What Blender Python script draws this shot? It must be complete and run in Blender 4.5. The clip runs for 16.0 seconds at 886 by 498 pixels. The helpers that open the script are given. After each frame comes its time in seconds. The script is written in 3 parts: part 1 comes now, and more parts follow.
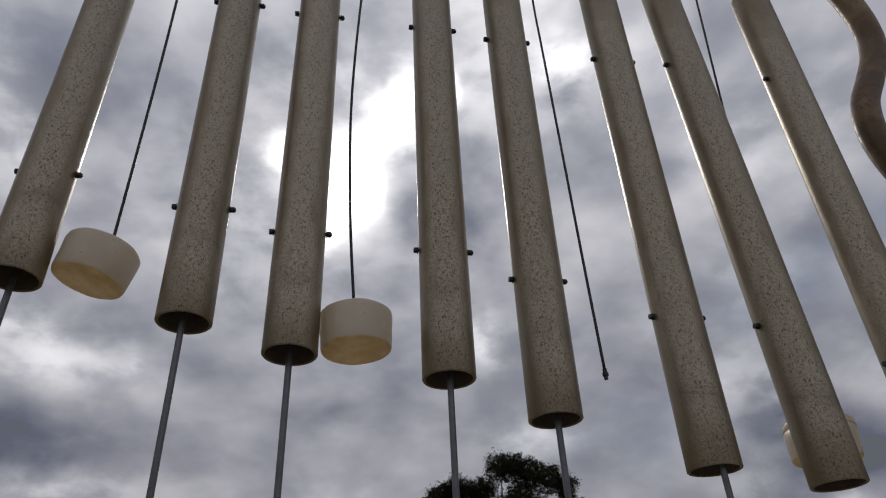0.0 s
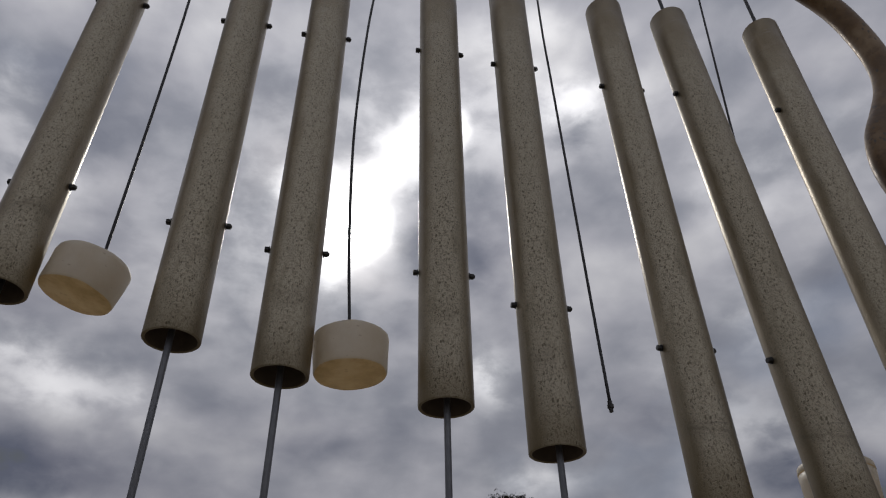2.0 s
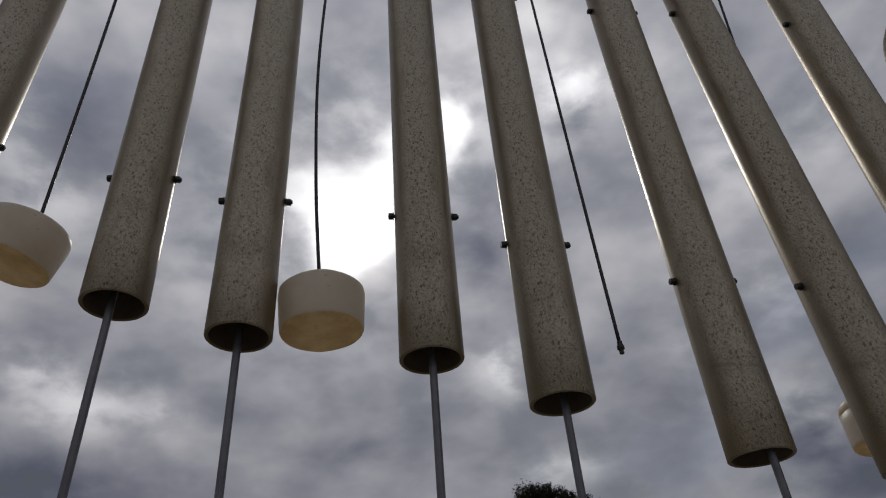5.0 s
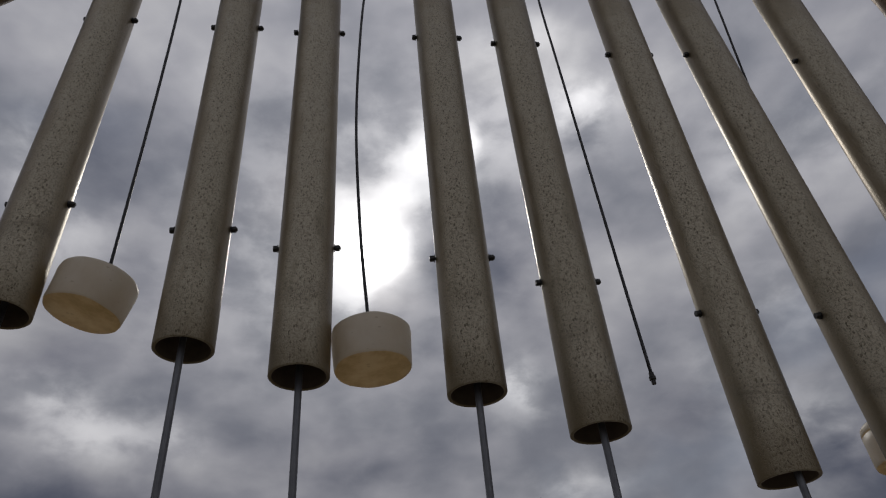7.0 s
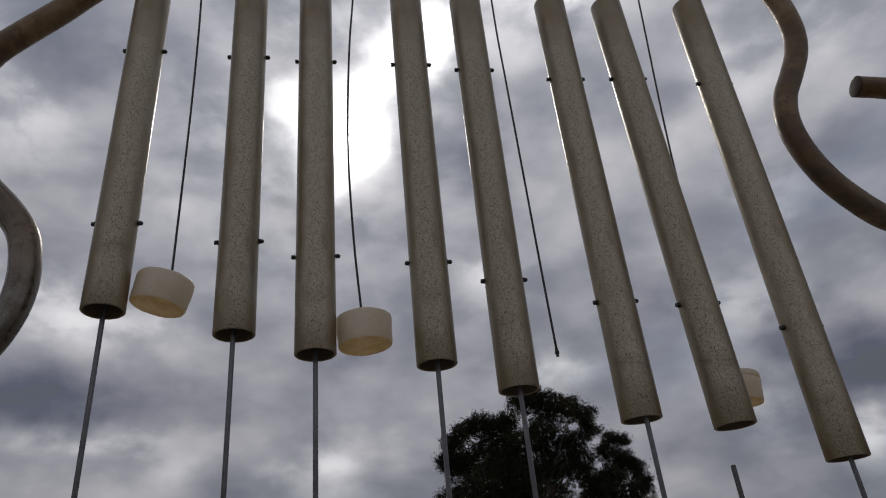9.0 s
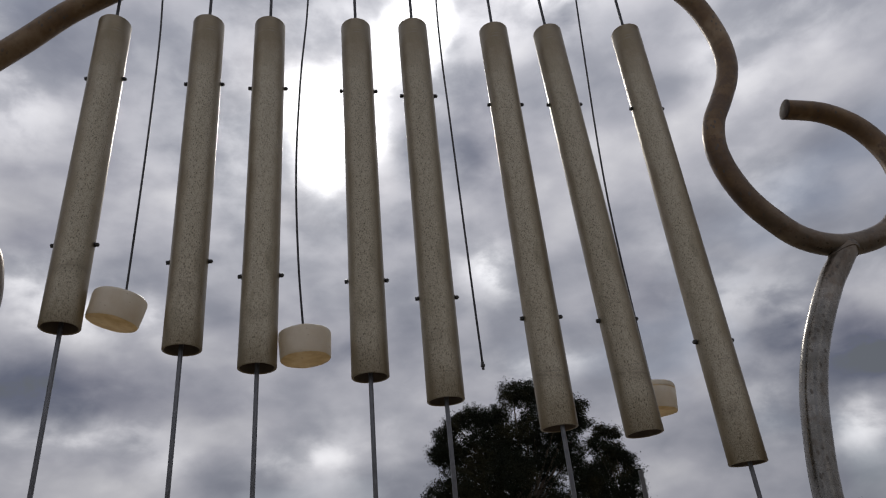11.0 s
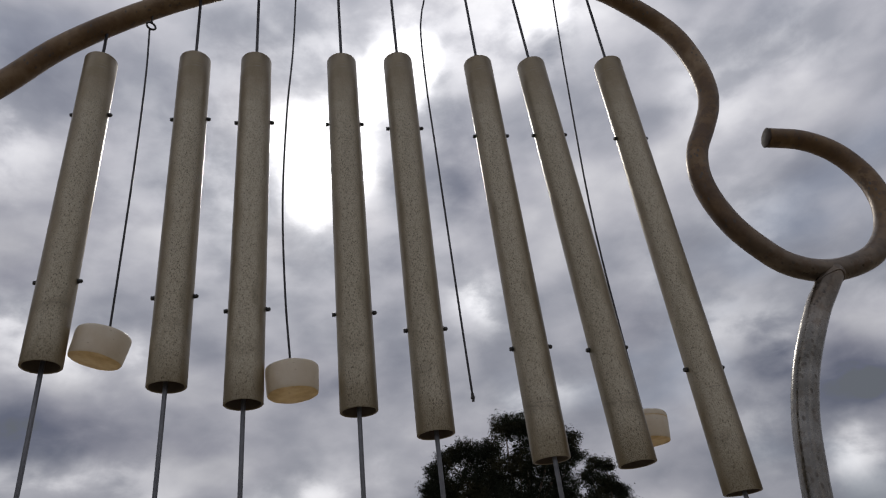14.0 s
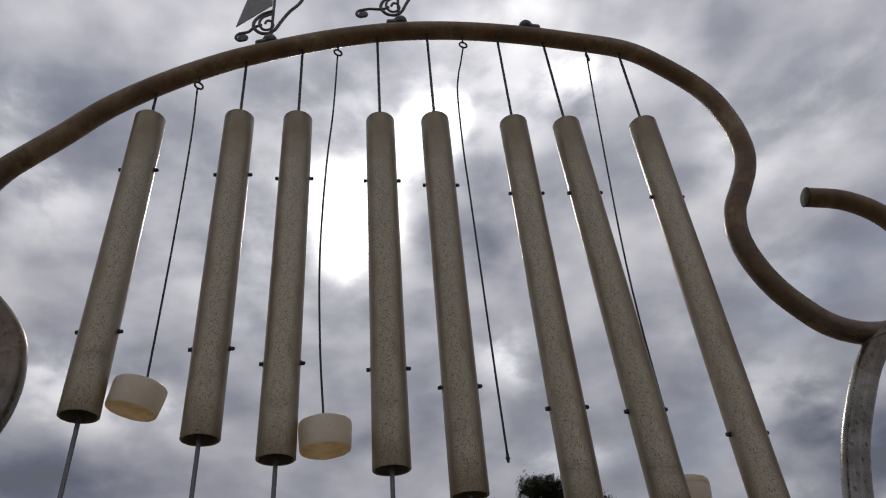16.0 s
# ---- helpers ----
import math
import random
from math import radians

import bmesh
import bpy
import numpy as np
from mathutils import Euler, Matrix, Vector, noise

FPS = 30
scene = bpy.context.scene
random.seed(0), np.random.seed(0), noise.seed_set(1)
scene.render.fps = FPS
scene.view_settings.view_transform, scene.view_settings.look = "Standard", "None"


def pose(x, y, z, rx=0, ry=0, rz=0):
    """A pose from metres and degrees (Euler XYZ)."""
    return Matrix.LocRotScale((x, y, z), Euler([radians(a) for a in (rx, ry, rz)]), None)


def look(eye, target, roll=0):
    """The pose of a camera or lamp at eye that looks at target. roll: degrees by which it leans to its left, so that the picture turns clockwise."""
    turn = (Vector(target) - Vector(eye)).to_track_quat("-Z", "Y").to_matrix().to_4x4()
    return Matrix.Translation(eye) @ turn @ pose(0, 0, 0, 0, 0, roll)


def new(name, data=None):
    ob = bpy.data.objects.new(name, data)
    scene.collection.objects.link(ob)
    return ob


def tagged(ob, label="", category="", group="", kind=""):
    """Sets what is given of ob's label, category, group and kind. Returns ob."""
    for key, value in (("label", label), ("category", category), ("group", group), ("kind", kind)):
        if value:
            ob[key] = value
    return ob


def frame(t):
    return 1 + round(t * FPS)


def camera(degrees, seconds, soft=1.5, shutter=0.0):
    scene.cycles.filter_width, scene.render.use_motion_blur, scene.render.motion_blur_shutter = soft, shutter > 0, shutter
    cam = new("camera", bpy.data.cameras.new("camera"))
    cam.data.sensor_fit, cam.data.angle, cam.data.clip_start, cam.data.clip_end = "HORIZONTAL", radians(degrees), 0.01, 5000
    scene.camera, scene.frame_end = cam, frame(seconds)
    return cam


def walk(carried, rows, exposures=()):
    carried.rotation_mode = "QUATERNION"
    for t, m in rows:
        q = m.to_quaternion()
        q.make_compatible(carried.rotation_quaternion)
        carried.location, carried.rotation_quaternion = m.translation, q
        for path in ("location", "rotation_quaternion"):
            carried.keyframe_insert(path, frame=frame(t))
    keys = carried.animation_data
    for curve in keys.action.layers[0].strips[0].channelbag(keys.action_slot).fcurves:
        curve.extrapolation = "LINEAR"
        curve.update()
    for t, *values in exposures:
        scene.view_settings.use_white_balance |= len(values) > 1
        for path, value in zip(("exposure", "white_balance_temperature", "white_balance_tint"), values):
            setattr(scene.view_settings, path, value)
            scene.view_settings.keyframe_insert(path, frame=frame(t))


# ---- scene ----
cam = camera(65.7, 16.0, 1.15)
PATH = [
    (0, (-0.189, -1.03, 0.712), (0.11, 0.617, 1.805), -2.9),
    (0.5, (-0.196, -1.001, 0.712), (0.124, 0.576, 1.9), -1.0),
    (1, (-0.19, -0.993, 0.715), (0.091, 0.573, 1.928), -1.4),
    (1.5, (-0.176, -0.985, 0.715), (0.087, 0.594, 1.913), -1.3),
    (2, (-0.17, -0.985, 0.714), (0.101, 0.606, 1.896), -1.2),
    (2.5, (-0.167, -0.988, 0.712), (0.119, 0.612, 1.878), -2.4),
    (3, (-0.169, -0.978, 0.703), (0.159, 0.617, 1.864), -4.1),
    (3.5, (-0.168, -0.953, 0.703), (0.175, 0.652, 1.847), -4.3),
    (4, (-0.14, -0.89, 0.715), (0.242, 0.715, 1.845), -6.4),
    (4.2, (-0.129, -0.846, 0.725), (0.215, 0.754, 1.875), -6.5),
    (6.3, (-0.089, -0.824, 0.711), (0.102, 0.773, 1.9), -4.3),
    (6.5, (-0.104, -0.832, 0.715), (0.078, 0.749, 1.926), -4.6),
    (7, (-0.154, -0.908, 0.706), (0.057, 0.664, 1.924), -5.5),
    (7.5, (-0.18, -1.025, 0.693), (0.118, 0.57, 1.863), -8.5),
    (8, (-0.107, -1.157, 0.665), (0.077, 0.527, 1.727), -6.5),
    (8.3, (-0.110, -1.234, 0.659), (-0.002, 0.495, 1.666), -5.6),
    (8.5, (-0.129, -1.289, 0.656), (-0.016, 0.451, 1.636), -4.9),
    (9, (-0.179, -1.401, 0.662), (0.088, 0.339, 1.61), -5.8),
    (9.5, (-0.113, -1.478, 0.656), (0.184, 0.268, 1.585), -5.4),
    (9.7, (-0.105, -1.509, 0.658), (0.207, 0.239, 1.579), -5.8),
    (12, (-0.02, -1.556, 0.646), (0.24, 0.179, 1.607), -6.0),
    (12.5, (-0.047, -1.542, 0.652), (0.243, 0.172, 1.641), -6.9),
    (13, (-0.048, -1.54, 0.649), (0.266, 0.161, 1.653), -7.4),
    (13.5, (-0.043, -1.541, 0.649), (0.282, 0.154, 1.659), -7.3),
    (14, (-0.046, -1.546, 0.65), (0.269, 0.152, 1.658), -7.4),
    (14.5, (-0.048, -1.54, 0.648), (0.267, 0.154, 1.664), -7.2),
    (15, (-0.062, -1.541, 0.653), (0.246, 0.159, 1.659), -7.0),
    (15.5, (-0.043, -1.546, 0.671), (0.22, 0.138, 1.717), -6.1),
    (16, (-0.063, -1.546, 0.652), (0.172, 0.073, 1.803), -5.4),
]
walk(cam, [(t, look(eye, target, roll)) for t, eye, target, roll in PATH],
     [(0, 0.0), (0.5, -0.42), (1, -0.18), (2.5, -0.16), (4, -0.24), (6.3, -0.5), (7.5, -0.43), (8.5, -0.25), (9, -0.15), (9.7, 0.12), (12, 0.16), (15.5, 0.16), (16, 0.07)])

# ---- sky and sun ----
SUN_AZ, SUN_EL = 0.1, 37.5
# cloud masses: azimuth and elevation, half widths in degrees, brightness
SUN_BREAK = [
    (-0.8, 39.8, 3.5, 2.9, 1), (-2.2, 35.4, 2.3, 2.9, 0.9), (1.9, 37.5, 2.3, 2, 0.8), (-6.8, 41, 2.6, 1.9, 0.6),
    (5, 43.5, 3, 2.4, 0.85), (9.2, 45.2, 2.4, 2.7, 0.85), (11.3, 46.7, 2.1, 1.9, 0.6), (25.3, 46.8, 4.0, 1.8, 0.66),
]
HIGH_PALE = [
    (13.4, 25.3, 1.9, 2.0, 0.45), (-28.8, 35.8, 3.3, 2.9, 0.22), (-25.2, 23.8, 3.2, 1.9, 0.1), (-19.8, 33.8, 1.7, 6.8, 0.05),
    (45.6, 37.7, 7.3, 2.9, 0.14), (37.6, 26.8, 2.7, 2.9, 0.16), (-20.8, 50.6, 6.1, 1.9, 0.05), (20, 53.5, 6.5, 1.5, 0.18),
    (-33.5, 39.9, 3.8, 2.4, 0.12), (-27, 24.2, 3.7, 1.2, 0.18), (29.9, 24.4, 1.6, 1.9, 0.15), (37.8, 37.7, 2.4, 3.9, 0.14),
    (-34.7, 42, 2.6, 2.9, 0.12), (-0.3, 39, 13, 10, 0.14), (-9.5, 38, 6, 7, 0.12), (8, 47, 11, 4.5, 0.2), (25, 46.5, 8, 3.4, 0.21),
]
LOW_PALE = [
    (-3.6, 11.7, 3, 1.2, 0.2), (-20.3, 13.3, 5.5, 1, 0.22), (33.1, 19.6, 3.1, 1.7, 0.2), (32.7, 11.5, 2, 2.9, 0.14),
    (38.5, 8.8, 1.4, 1.5, 0.36), (43, 19.2, 3.1, 1.9, 0.08), (-21.3, 22.2, 3.7, 1.5, 0.28), (-15.8, 22.2, 1.6, 1.2, 0.15),
    (17, 16.9, 3, 1.2, 0.25), (36.6, 17.6, 1.3, 1.9, 0.16), (-1.4, 11.7, 2, 2.4, 0.14), (4.1, 12.6, 1.2, 1.9, 0.1),
    (-14.6, 11.4, 2, 1, 0.14),
]
DARK_CLOUD = [
    (5.8, 37.1, 2.7, 3.4, -0.14), (13.5, 37.3, 2.4, 4.4, -0.1), (16.2, 33.6, 3.5, 2.9, -0.08), (-27.1, 29.2, 2.2, 2.9, -0.06),
    (-22, 16.9, 5.1, 1.7, -0.08), (-12.7, 15, 6, 1.9, -0.05), (36, 16.6, 2, 2.9, -0.12), (40.7, 14, 2, 2.2, -0.14),
    (26.7, 21.1, 3.1, 1.9, -0.08), (41.8, 27.1, 2.7, 2.9, -0.03), (50.9, 40.7, 6.4, 2.9, -0.04), (-2.9, 20.7, 7.8, 1.9, -0.08),
    (25.6, 44.8, 2.4, 1.7, -0.12), (4.3, 28.4, 3.3, 2.9, -0.06),
    (-27, 33, 9, 12, -0.085), (-20, 15, 10, 5, -0.05), (35, 12, 8, 5, -0.05),
]
SUN_WAY = (math.sin(radians(SUN_AZ)) * math.cos(radians(SUN_EL)), math.cos(radians(SUN_AZ)) * math.cos(radians(SUN_EL)), math.sin(radians(SUN_EL)))
world = bpy.data.worlds.new("sky")
scene.world = world
world.use_nodes = True
wt = world.node_tree
wt.nodes.clear()


def node(tree, kind, operation="", use_clamp=False, data_type="", blend_type="", interpolation_type=""):
    n = tree.nodes.new(kind)
    if operation:
        n.operation = operation
    if use_clamp:
        n.use_clamp = True
    if data_type:
        n.data_type = data_type
    if blend_type:
        n.blend_type = blend_type
    if interpolation_type:
        n.interpolation_type = interpolation_type
    return n


def calc(tree, op, a, b=None, c=None, clamp=False):
    n = node(tree, "ShaderNodeMath", operation=op, use_clamp=clamp)
    for k, v in enumerate((a, b, c)):
        if v is None:
            continue
        if isinstance(v, (int, float)):
            n.inputs[k].default_value = v
        else:
            tree.links.new(v, n.inputs[k])
    return n.outputs[0]


def ramp(tree, fac, stops):
    n = node(tree, "ShaderNodeValToRGB")
    while len(n.color_ramp.elements) < len(stops):
        n.color_ramp.elements.new(0.5)
    for e, (p, col) in zip(n.color_ramp.elements, stops):
        e.position, e.color = p, (*col, 1)
    tree.links.new(fac, n.inputs[0])
    return n.outputs[0]


def noise_tex(tree, vec, scale, detail=5, rough=0.55, distort=0.0):
    n = node(tree, "ShaderNodeTexNoise")
    n.inputs["Scale"].default_value, n.inputs["Detail"].default_value = scale, detail
    n.inputs["Roughness"].default_value, n.inputs["Distortion"].default_value = rough, distort
    if vec is not None:
        tree.links.new(vec, n.inputs["Vector"])
    return n


def span(t, v, a, b, lo=0.0, hi=1.0):
    n = node(t, "ShaderNodeMapRange", interpolation_type="SMOOTHSTEP")
    for k, w in zip(("From Min", "From Max", "To Min", "To Max"), (a, b, lo, hi)):
        n.inputs[k].default_value = w
    t.links.new(v, n.inputs["Value"])
    return n.outputs[0]


def lumps(t, az, el, rows):
    """The sum of soft masses at given places of the sky."""
    total = None
    for a, e, ra, re, amp in rows:
        du = calc(t, "MULTIPLY", calc(t, "SUBTRACT", az, radians(a)), 1 / radians(ra))
        dv = calc(t, "MULTIPLY", calc(t, "SUBTRACT", el, radians(e)), 1 / radians(re))
        r2 = calc(t, "MULTIPLY_ADD", dv, dv, calc(t, "MULTIPLY", du, du))
        lump = calc(t, "MULTIPLY", calc(t, "POWER", 2.718, calc(t, "MULTIPLY", r2, -0.7)), amp)
        total = lump if total is None else calc(t, "ADD", total, lump)
    return total


def bent_way(t, way, scale, detail, amount):
    """The direction of view, bent by noise, as azimuth and elevation."""
    off = node(t, "ShaderNodeVectorMath", operation="MULTIPLY_ADD")
    t.links.new(noise_tex(t, way, scale, detail, 0.55).outputs["Color"], off.inputs[0])
    off.inputs[1].default_value, off.inputs[2].default_value = (amount,) * 3, (-amount / 2,) * 3
    bent = node(t, "ShaderNodeVectorMath", operation="ADD")
    t.links.new(way, bent.inputs[0]), t.links.new(off.outputs[0], bent.inputs[1])
    unit = node(t, "ShaderNodeVectorMath", operation="NORMALIZE")
    t.links.new(bent.outputs[0], unit.inputs[0])
    xyz = node(t, "ShaderNodeSeparateXYZ")
    t.links.new(unit.outputs[0], xyz.inputs[0])
    return calc(t, "ARCTAN2", xyz.outputs[0], xyz.outputs[1]), calc(t, "ARCSINE", xyz.outputs[2])


def scaled(t, colour, by):
    n = node(t, "ShaderNodeVectorMath", operation="SCALE")
    if isinstance(colour, tuple):
        n.inputs[0].default_value = colour
    else:
        t.links.new(colour, n.inputs[0])
    t.links.new(by, n.inputs["Scale"])
    return n.outputs[0]


def build_sky():
    t = wt
    way = node(t, "ShaderNodeTexCoord").outputs["Generated"]
    # layered cloud, flattened towards the horizon
    flat = node(t, "ShaderNodeMapping")
    flat.inputs["Scale"].default_value = (1.0, 1.0, 1.7)
    t.links.new(way, flat.inputs[0])
    big = noise_tex(t, flat.outputs[0], 2.9, 3, 0.45, 0.1).outputs[0]
    fine = noise_tex(t, flat.outputs[0], 7.5, 3, 0.42, 0.1).outputs[0]
    wisp = noise_tex(t, flat.outputs[0], 26.0, 5, 0.6, 0.3).outputs[0]
    mixn = calc(t, "MULTIPLY_ADD", big, 0.46, calc(t, "MULTIPLY_ADD", fine, 0.33, calc(t, "MULTIPLY", wisp, 0.03)))
    col = ramp(t, calc(t, "ADD", mixn, 0.135), CLOUD_STOPS)
    # masses that stand apart in the layer
    az, el = bent_way(t, way, 9.0, 5, 0.075)
    puffs = span(t, calc(t, "MULTIPLY_ADD", noise_tex(t, flat.outputs[0], 15.0, 5, 0.6, 0.2).outputs[0], 0.7, calc(t, "MULTIPLY", fine, 0.4)), 0.42, 0.68, 0.5, 1.4)
    pale = calc(t, "MULTIPLY", lumps(t, az, el, HIGH_PALE + LOW_PALE), puffs)
    total = calc(t, "ADD", pale, lumps(t, az, el, DARK_CLOUD))
    # the torn gap by the sun, with a hard rim
    az2, el2 = bent_way(t, way, 13.0, 6, 0.05)
    gap = calc(t, "MULTIPLY_ADD", wisp, 0.35, lumps(t, az2, el2, SUN_BREAK))
    total = calc(t, "ADD", total, calc(t, "ADD", span(t, gap, 0.42, 1.0, 0.0, 0.62), span(t, gap, 0.12, 0.7, 0.0, 0.16)))
    # the sun itself, veiled by thin cloud
    near = node(t, "ShaderNodeVectorMath", operation="DISTANCE")
    t.links.new(way, near.inputs[0])
    near.inputs[1].default_value = SUN_WAY
    for wide, amp in ((1.6, 4.5), (3.4, 0.8)):
        q = calc(t, "MULTIPLY", near.outputs["Value"], 1 / radians(wide))
        total = calc(t, "MULTIPLY_ADD", calc(t, "POWER", 2.718, calc(t, "MULTIPLY", calc(t, "MULTIPLY", q, q), -1.0)), amp, total)
    # clouds opposite the sun are lit from the front, so brighter
    front = node(t, "ShaderNodeVectorMath", operation="DOT_PRODUCT")
    t.links.new(way, front.inputs[0])
    front.inputs[1].default_value = (-math.sin(radians(SUN_AZ)), -math.cos(radians(SUN_AZ)), 0.35)
    raw = node(t, "ShaderNodeSeparateXYZ")
    t.links.new(way, raw.inputs[0])
    gain = calc(t, "MULTIPLY_ADD", calc(t, "MAXIMUM", front.outputs["Value"], 0.0), FRONT_GAIN, calc(t, "MULTIPLY_ADD", calc(t, "MAXIMUM", raw.outputs[2], 0.0), 0.55, 0.75))
    both = node(t, "ShaderNodeVectorMath", operation="ADD")
    t.links.new(scaled(t, col, gain), both.inputs[0]), t.links.new(scaled(t, (1.0, 0.985, 0.965), total), both.inputs[1])
    least = node(t, "ShaderNodeVectorMath", operation="MAXIMUM")
    least.inputs[1].default_value = (0.11, 0.12, 0.14)
    t.links.new(both.outputs[0], least.inputs[0])
    cloud = node(t, "ShaderNodeBackground")
    t.links.new(least.outputs[0], cloud.inputs[0])
    clear = node(t, "ShaderNodeTexSky")
    clear.sky_type, clear.sun_disc = "NISHITA", False
    clear.sun_elevation, clear.sun_rotation = radians(SUN_EL), radians(SUN_AZ)
    blue = node(t, "ShaderNodeBackground")
    blue.inputs[1].default_value = 0.1
    t.links.new(clear.outputs[0], blue.inputs[0])
    cover = node(t, "ShaderNodeMapRange")
    cover.inputs["From Min"].default_value, cover.inputs["From Max"].default_value = 0.30, 0.42
    cover.inputs["To Min"].default_value, cover.inputs["To Max"].default_value = 0.8, 1.0
    t.links.new(big, cover.inputs["Value"])
    mix = node(t, "ShaderNodeMixShader")
    t.links.new(cover.outputs[0], mix.inputs[0]), t.links.new(blue.outputs[0], mix.inputs[1]), t.links.new(cloud.outputs[0], mix.inputs[2])
    t.links.new(mix.outputs[0], node(t, "ShaderNodeOutputWorld").inputs[0])


CLOUD_STOPS = [(0.400, (0.165, 0.176, 0.218)), (0.500, (0.251, 0.261, 0.306)), (0.575, (0.375, 0.377, 0.422)), (0.660, (0.545, 0.542, 0.572)), (0.760, (0.785, 0.777, 0.785))]
FRONT_GAIN = 0.1
build_sky()

sun = new("sun", bpy.data.lights.new("sun", "SUN"))
sun.data.energy, sun.data.angle, sun.data.color = 0.55, radians(6), (1.0, 0.95, 0.87)
aim = Vector(SUN_WAY)
sun.matrix_world = look(aim * 60, (0, 0, 0))


# ---- materials ----
def material(name, rough=0.5, metal=0.0):
    m = bpy.data.materials.new(name)
    m.use_nodes = True
    b = m.node_tree.nodes["Principled BSDF"]
    b.inputs["Roughness"].default_value, b.inputs["Metallic"].default_value = rough, metal
    return m, m.node_tree, b


def coords(t, scale=(1, 1, 1)):
    mp = node(t, "ShaderNodeMapping")
    mp.inputs["Scale"].default_value = scale
    t.links.new(node(t, "ShaderNodeTexCoord").outputs["Object"], mp.inputs[0])
    return mp.outputs[0]


def mixed(t, fac, a, b, mode="MIX"):
    n = node(t, "ShaderNodeMix", data_type="RGBA", blend_type=mode)
    for k, v in ((0, fac), (6, a), (7, b)):
        if isinstance(v, (int, float)):
            n.inputs[k].default_value = v
        elif isinstance(v, tuple):
            n.inputs[k].default_value = (*v, 1)
        else:
            t.links.new(v, n.inputs[k])
    return n.outputs[2]


def relief(t, b, height, dist, strength=1.0):
    n = node(t, "ShaderNodeBump")
    n.inputs["Distance"].default_value, n.inputs["Strength"].default_value = dist, strength
    t.links.new(height, n.inputs["Height"]), t.links.new(n.outputs[0], b.inputs["Normal"])


def spots(t, vec, scale, size, soft=0.08):
    v = node(t, "ShaderNodeTexVoronoi")
    v.inputs["Scale"].default_value = scale
    t.links.new(vec, v.inputs["Vector"])
    return span(t, v.outputs["Distance"], size, size + soft, 1.0, 0.0)


def tube_material():
    m, t, b = material("weathered_aluminium", 0.5, 0.5)
    v = coords(t)
    xyz = node(t, "ShaderNodeSeparateXYZ")
    t.links.new(v, xyz.inputs[0])
    rnd = node(t, "ShaderNodeObjectInfo").outputs["Random"]
    cloudy = noise_tex(t, v, 9, 5, 0.6).outputs[0]
    streak = noise_tex(t, coords(t, (60, 60, 2.2)), 1.0, 4, 0.6).outputs[0]
    col = ramp(t, cloudy, [(0.3, (0.125, 0.086, 0.038)), (0.55, (0.172, 0.127, 0.063)), (0.75, (0.24, 0.188, 0.108))])
    col = mixed(t, span(t, streak, 0.5, 0.75, 0, 0.35), col, (0.235, 0.195, 0.13))
    # a paler, pitted strip down the -y side, thinning out towards the top end
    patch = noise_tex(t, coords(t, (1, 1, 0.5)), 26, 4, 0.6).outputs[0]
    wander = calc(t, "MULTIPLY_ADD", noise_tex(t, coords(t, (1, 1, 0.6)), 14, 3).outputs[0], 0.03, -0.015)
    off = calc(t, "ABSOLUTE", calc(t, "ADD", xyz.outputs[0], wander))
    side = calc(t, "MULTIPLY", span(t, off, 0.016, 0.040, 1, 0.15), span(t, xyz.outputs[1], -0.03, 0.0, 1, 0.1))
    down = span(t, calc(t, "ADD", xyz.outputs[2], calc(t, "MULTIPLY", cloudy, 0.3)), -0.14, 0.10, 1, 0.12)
    front_strip = calc(t, "MULTIPLY", side, down)
    area = calc(t, "MULTIPLY", front_strip, span(t, patch, 0.30, 0.52, 0.7, 1))
    stray = node(t, "ShaderNodeVectorMath", operation="MULTIPLY_ADD")
    t.links.new(noise_tex(t, v, 120, 3, 0.6).outputs["Color"], stray.inputs[0])
    stray.inputs[1].default_value = (0.006, 0.006, 0.010)
    t.links.new(coords(t, (1, 1, 0.6)), stray.inputs[2])
    fewer = noise_tex(t, v, 60, 3, 0.6).outputs[0]
    dots = calc(t, "MULTIPLY", spots(t, stray.outputs[0], 165, 0.19, 0.12), span(t, fewer, 0.36, 0.48))
    specks = calc(t, "MULTIPLY", spots(t, stray.outputs[0], 300, 0.20, 0.14), span(t, fewer, 0.40, 0.60, 0.9, 0.3))
    grit = span(t, noise_tex(t, coords(t, (1, 1, 0.8)), 330, 3, 0.55).outputs[0], 0.50, 0.60, 0.0, 0.5)
    pit = calc(t, "MULTIPLY", calc(t, "MAXIMUM", grit, calc(t, "MAXIMUM", dots, specks)), area)
    pale = front_strip
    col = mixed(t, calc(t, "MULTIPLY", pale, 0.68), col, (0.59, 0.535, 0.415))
    col = mixed(t, span(t, noise_tex(t, v, 330, 3, 0.6).outputs[0], 0.4, 0.62, 0, 0.2), col, (0.15, 0.115, 0.065))
    col = mixed(t, calc(t, "MULTIPLY", pit, calc(t, "MULTIPLY_ADD", rnd, 0.22, 0.66)), col, (0.085, 0.068, 0.042))
    # larger stains
    stain = span(t, noise_tex(t, coords(t, (1, 1, 0.45)), 17, 5, 0.65, 0.4).outputs[0], 0.54, 0.70, 0, 0.5)
    col = mixed(t, stain, col, (0.215, 0.185, 0.12))
    # strike marks
    ring = noise_tex(t, coords(t, (6, 6, 150)), 1.0, 2, 0.5).outputs[0]
    here = noise_tex(t, coords(t, (12, 12, 5)), 1.0, 2, 0.5).outputs[0]
    mark = calc(t, "MULTIPLY", span(t, ring, 0.61, 0.68), span(t, here, 0.52, 0.62))
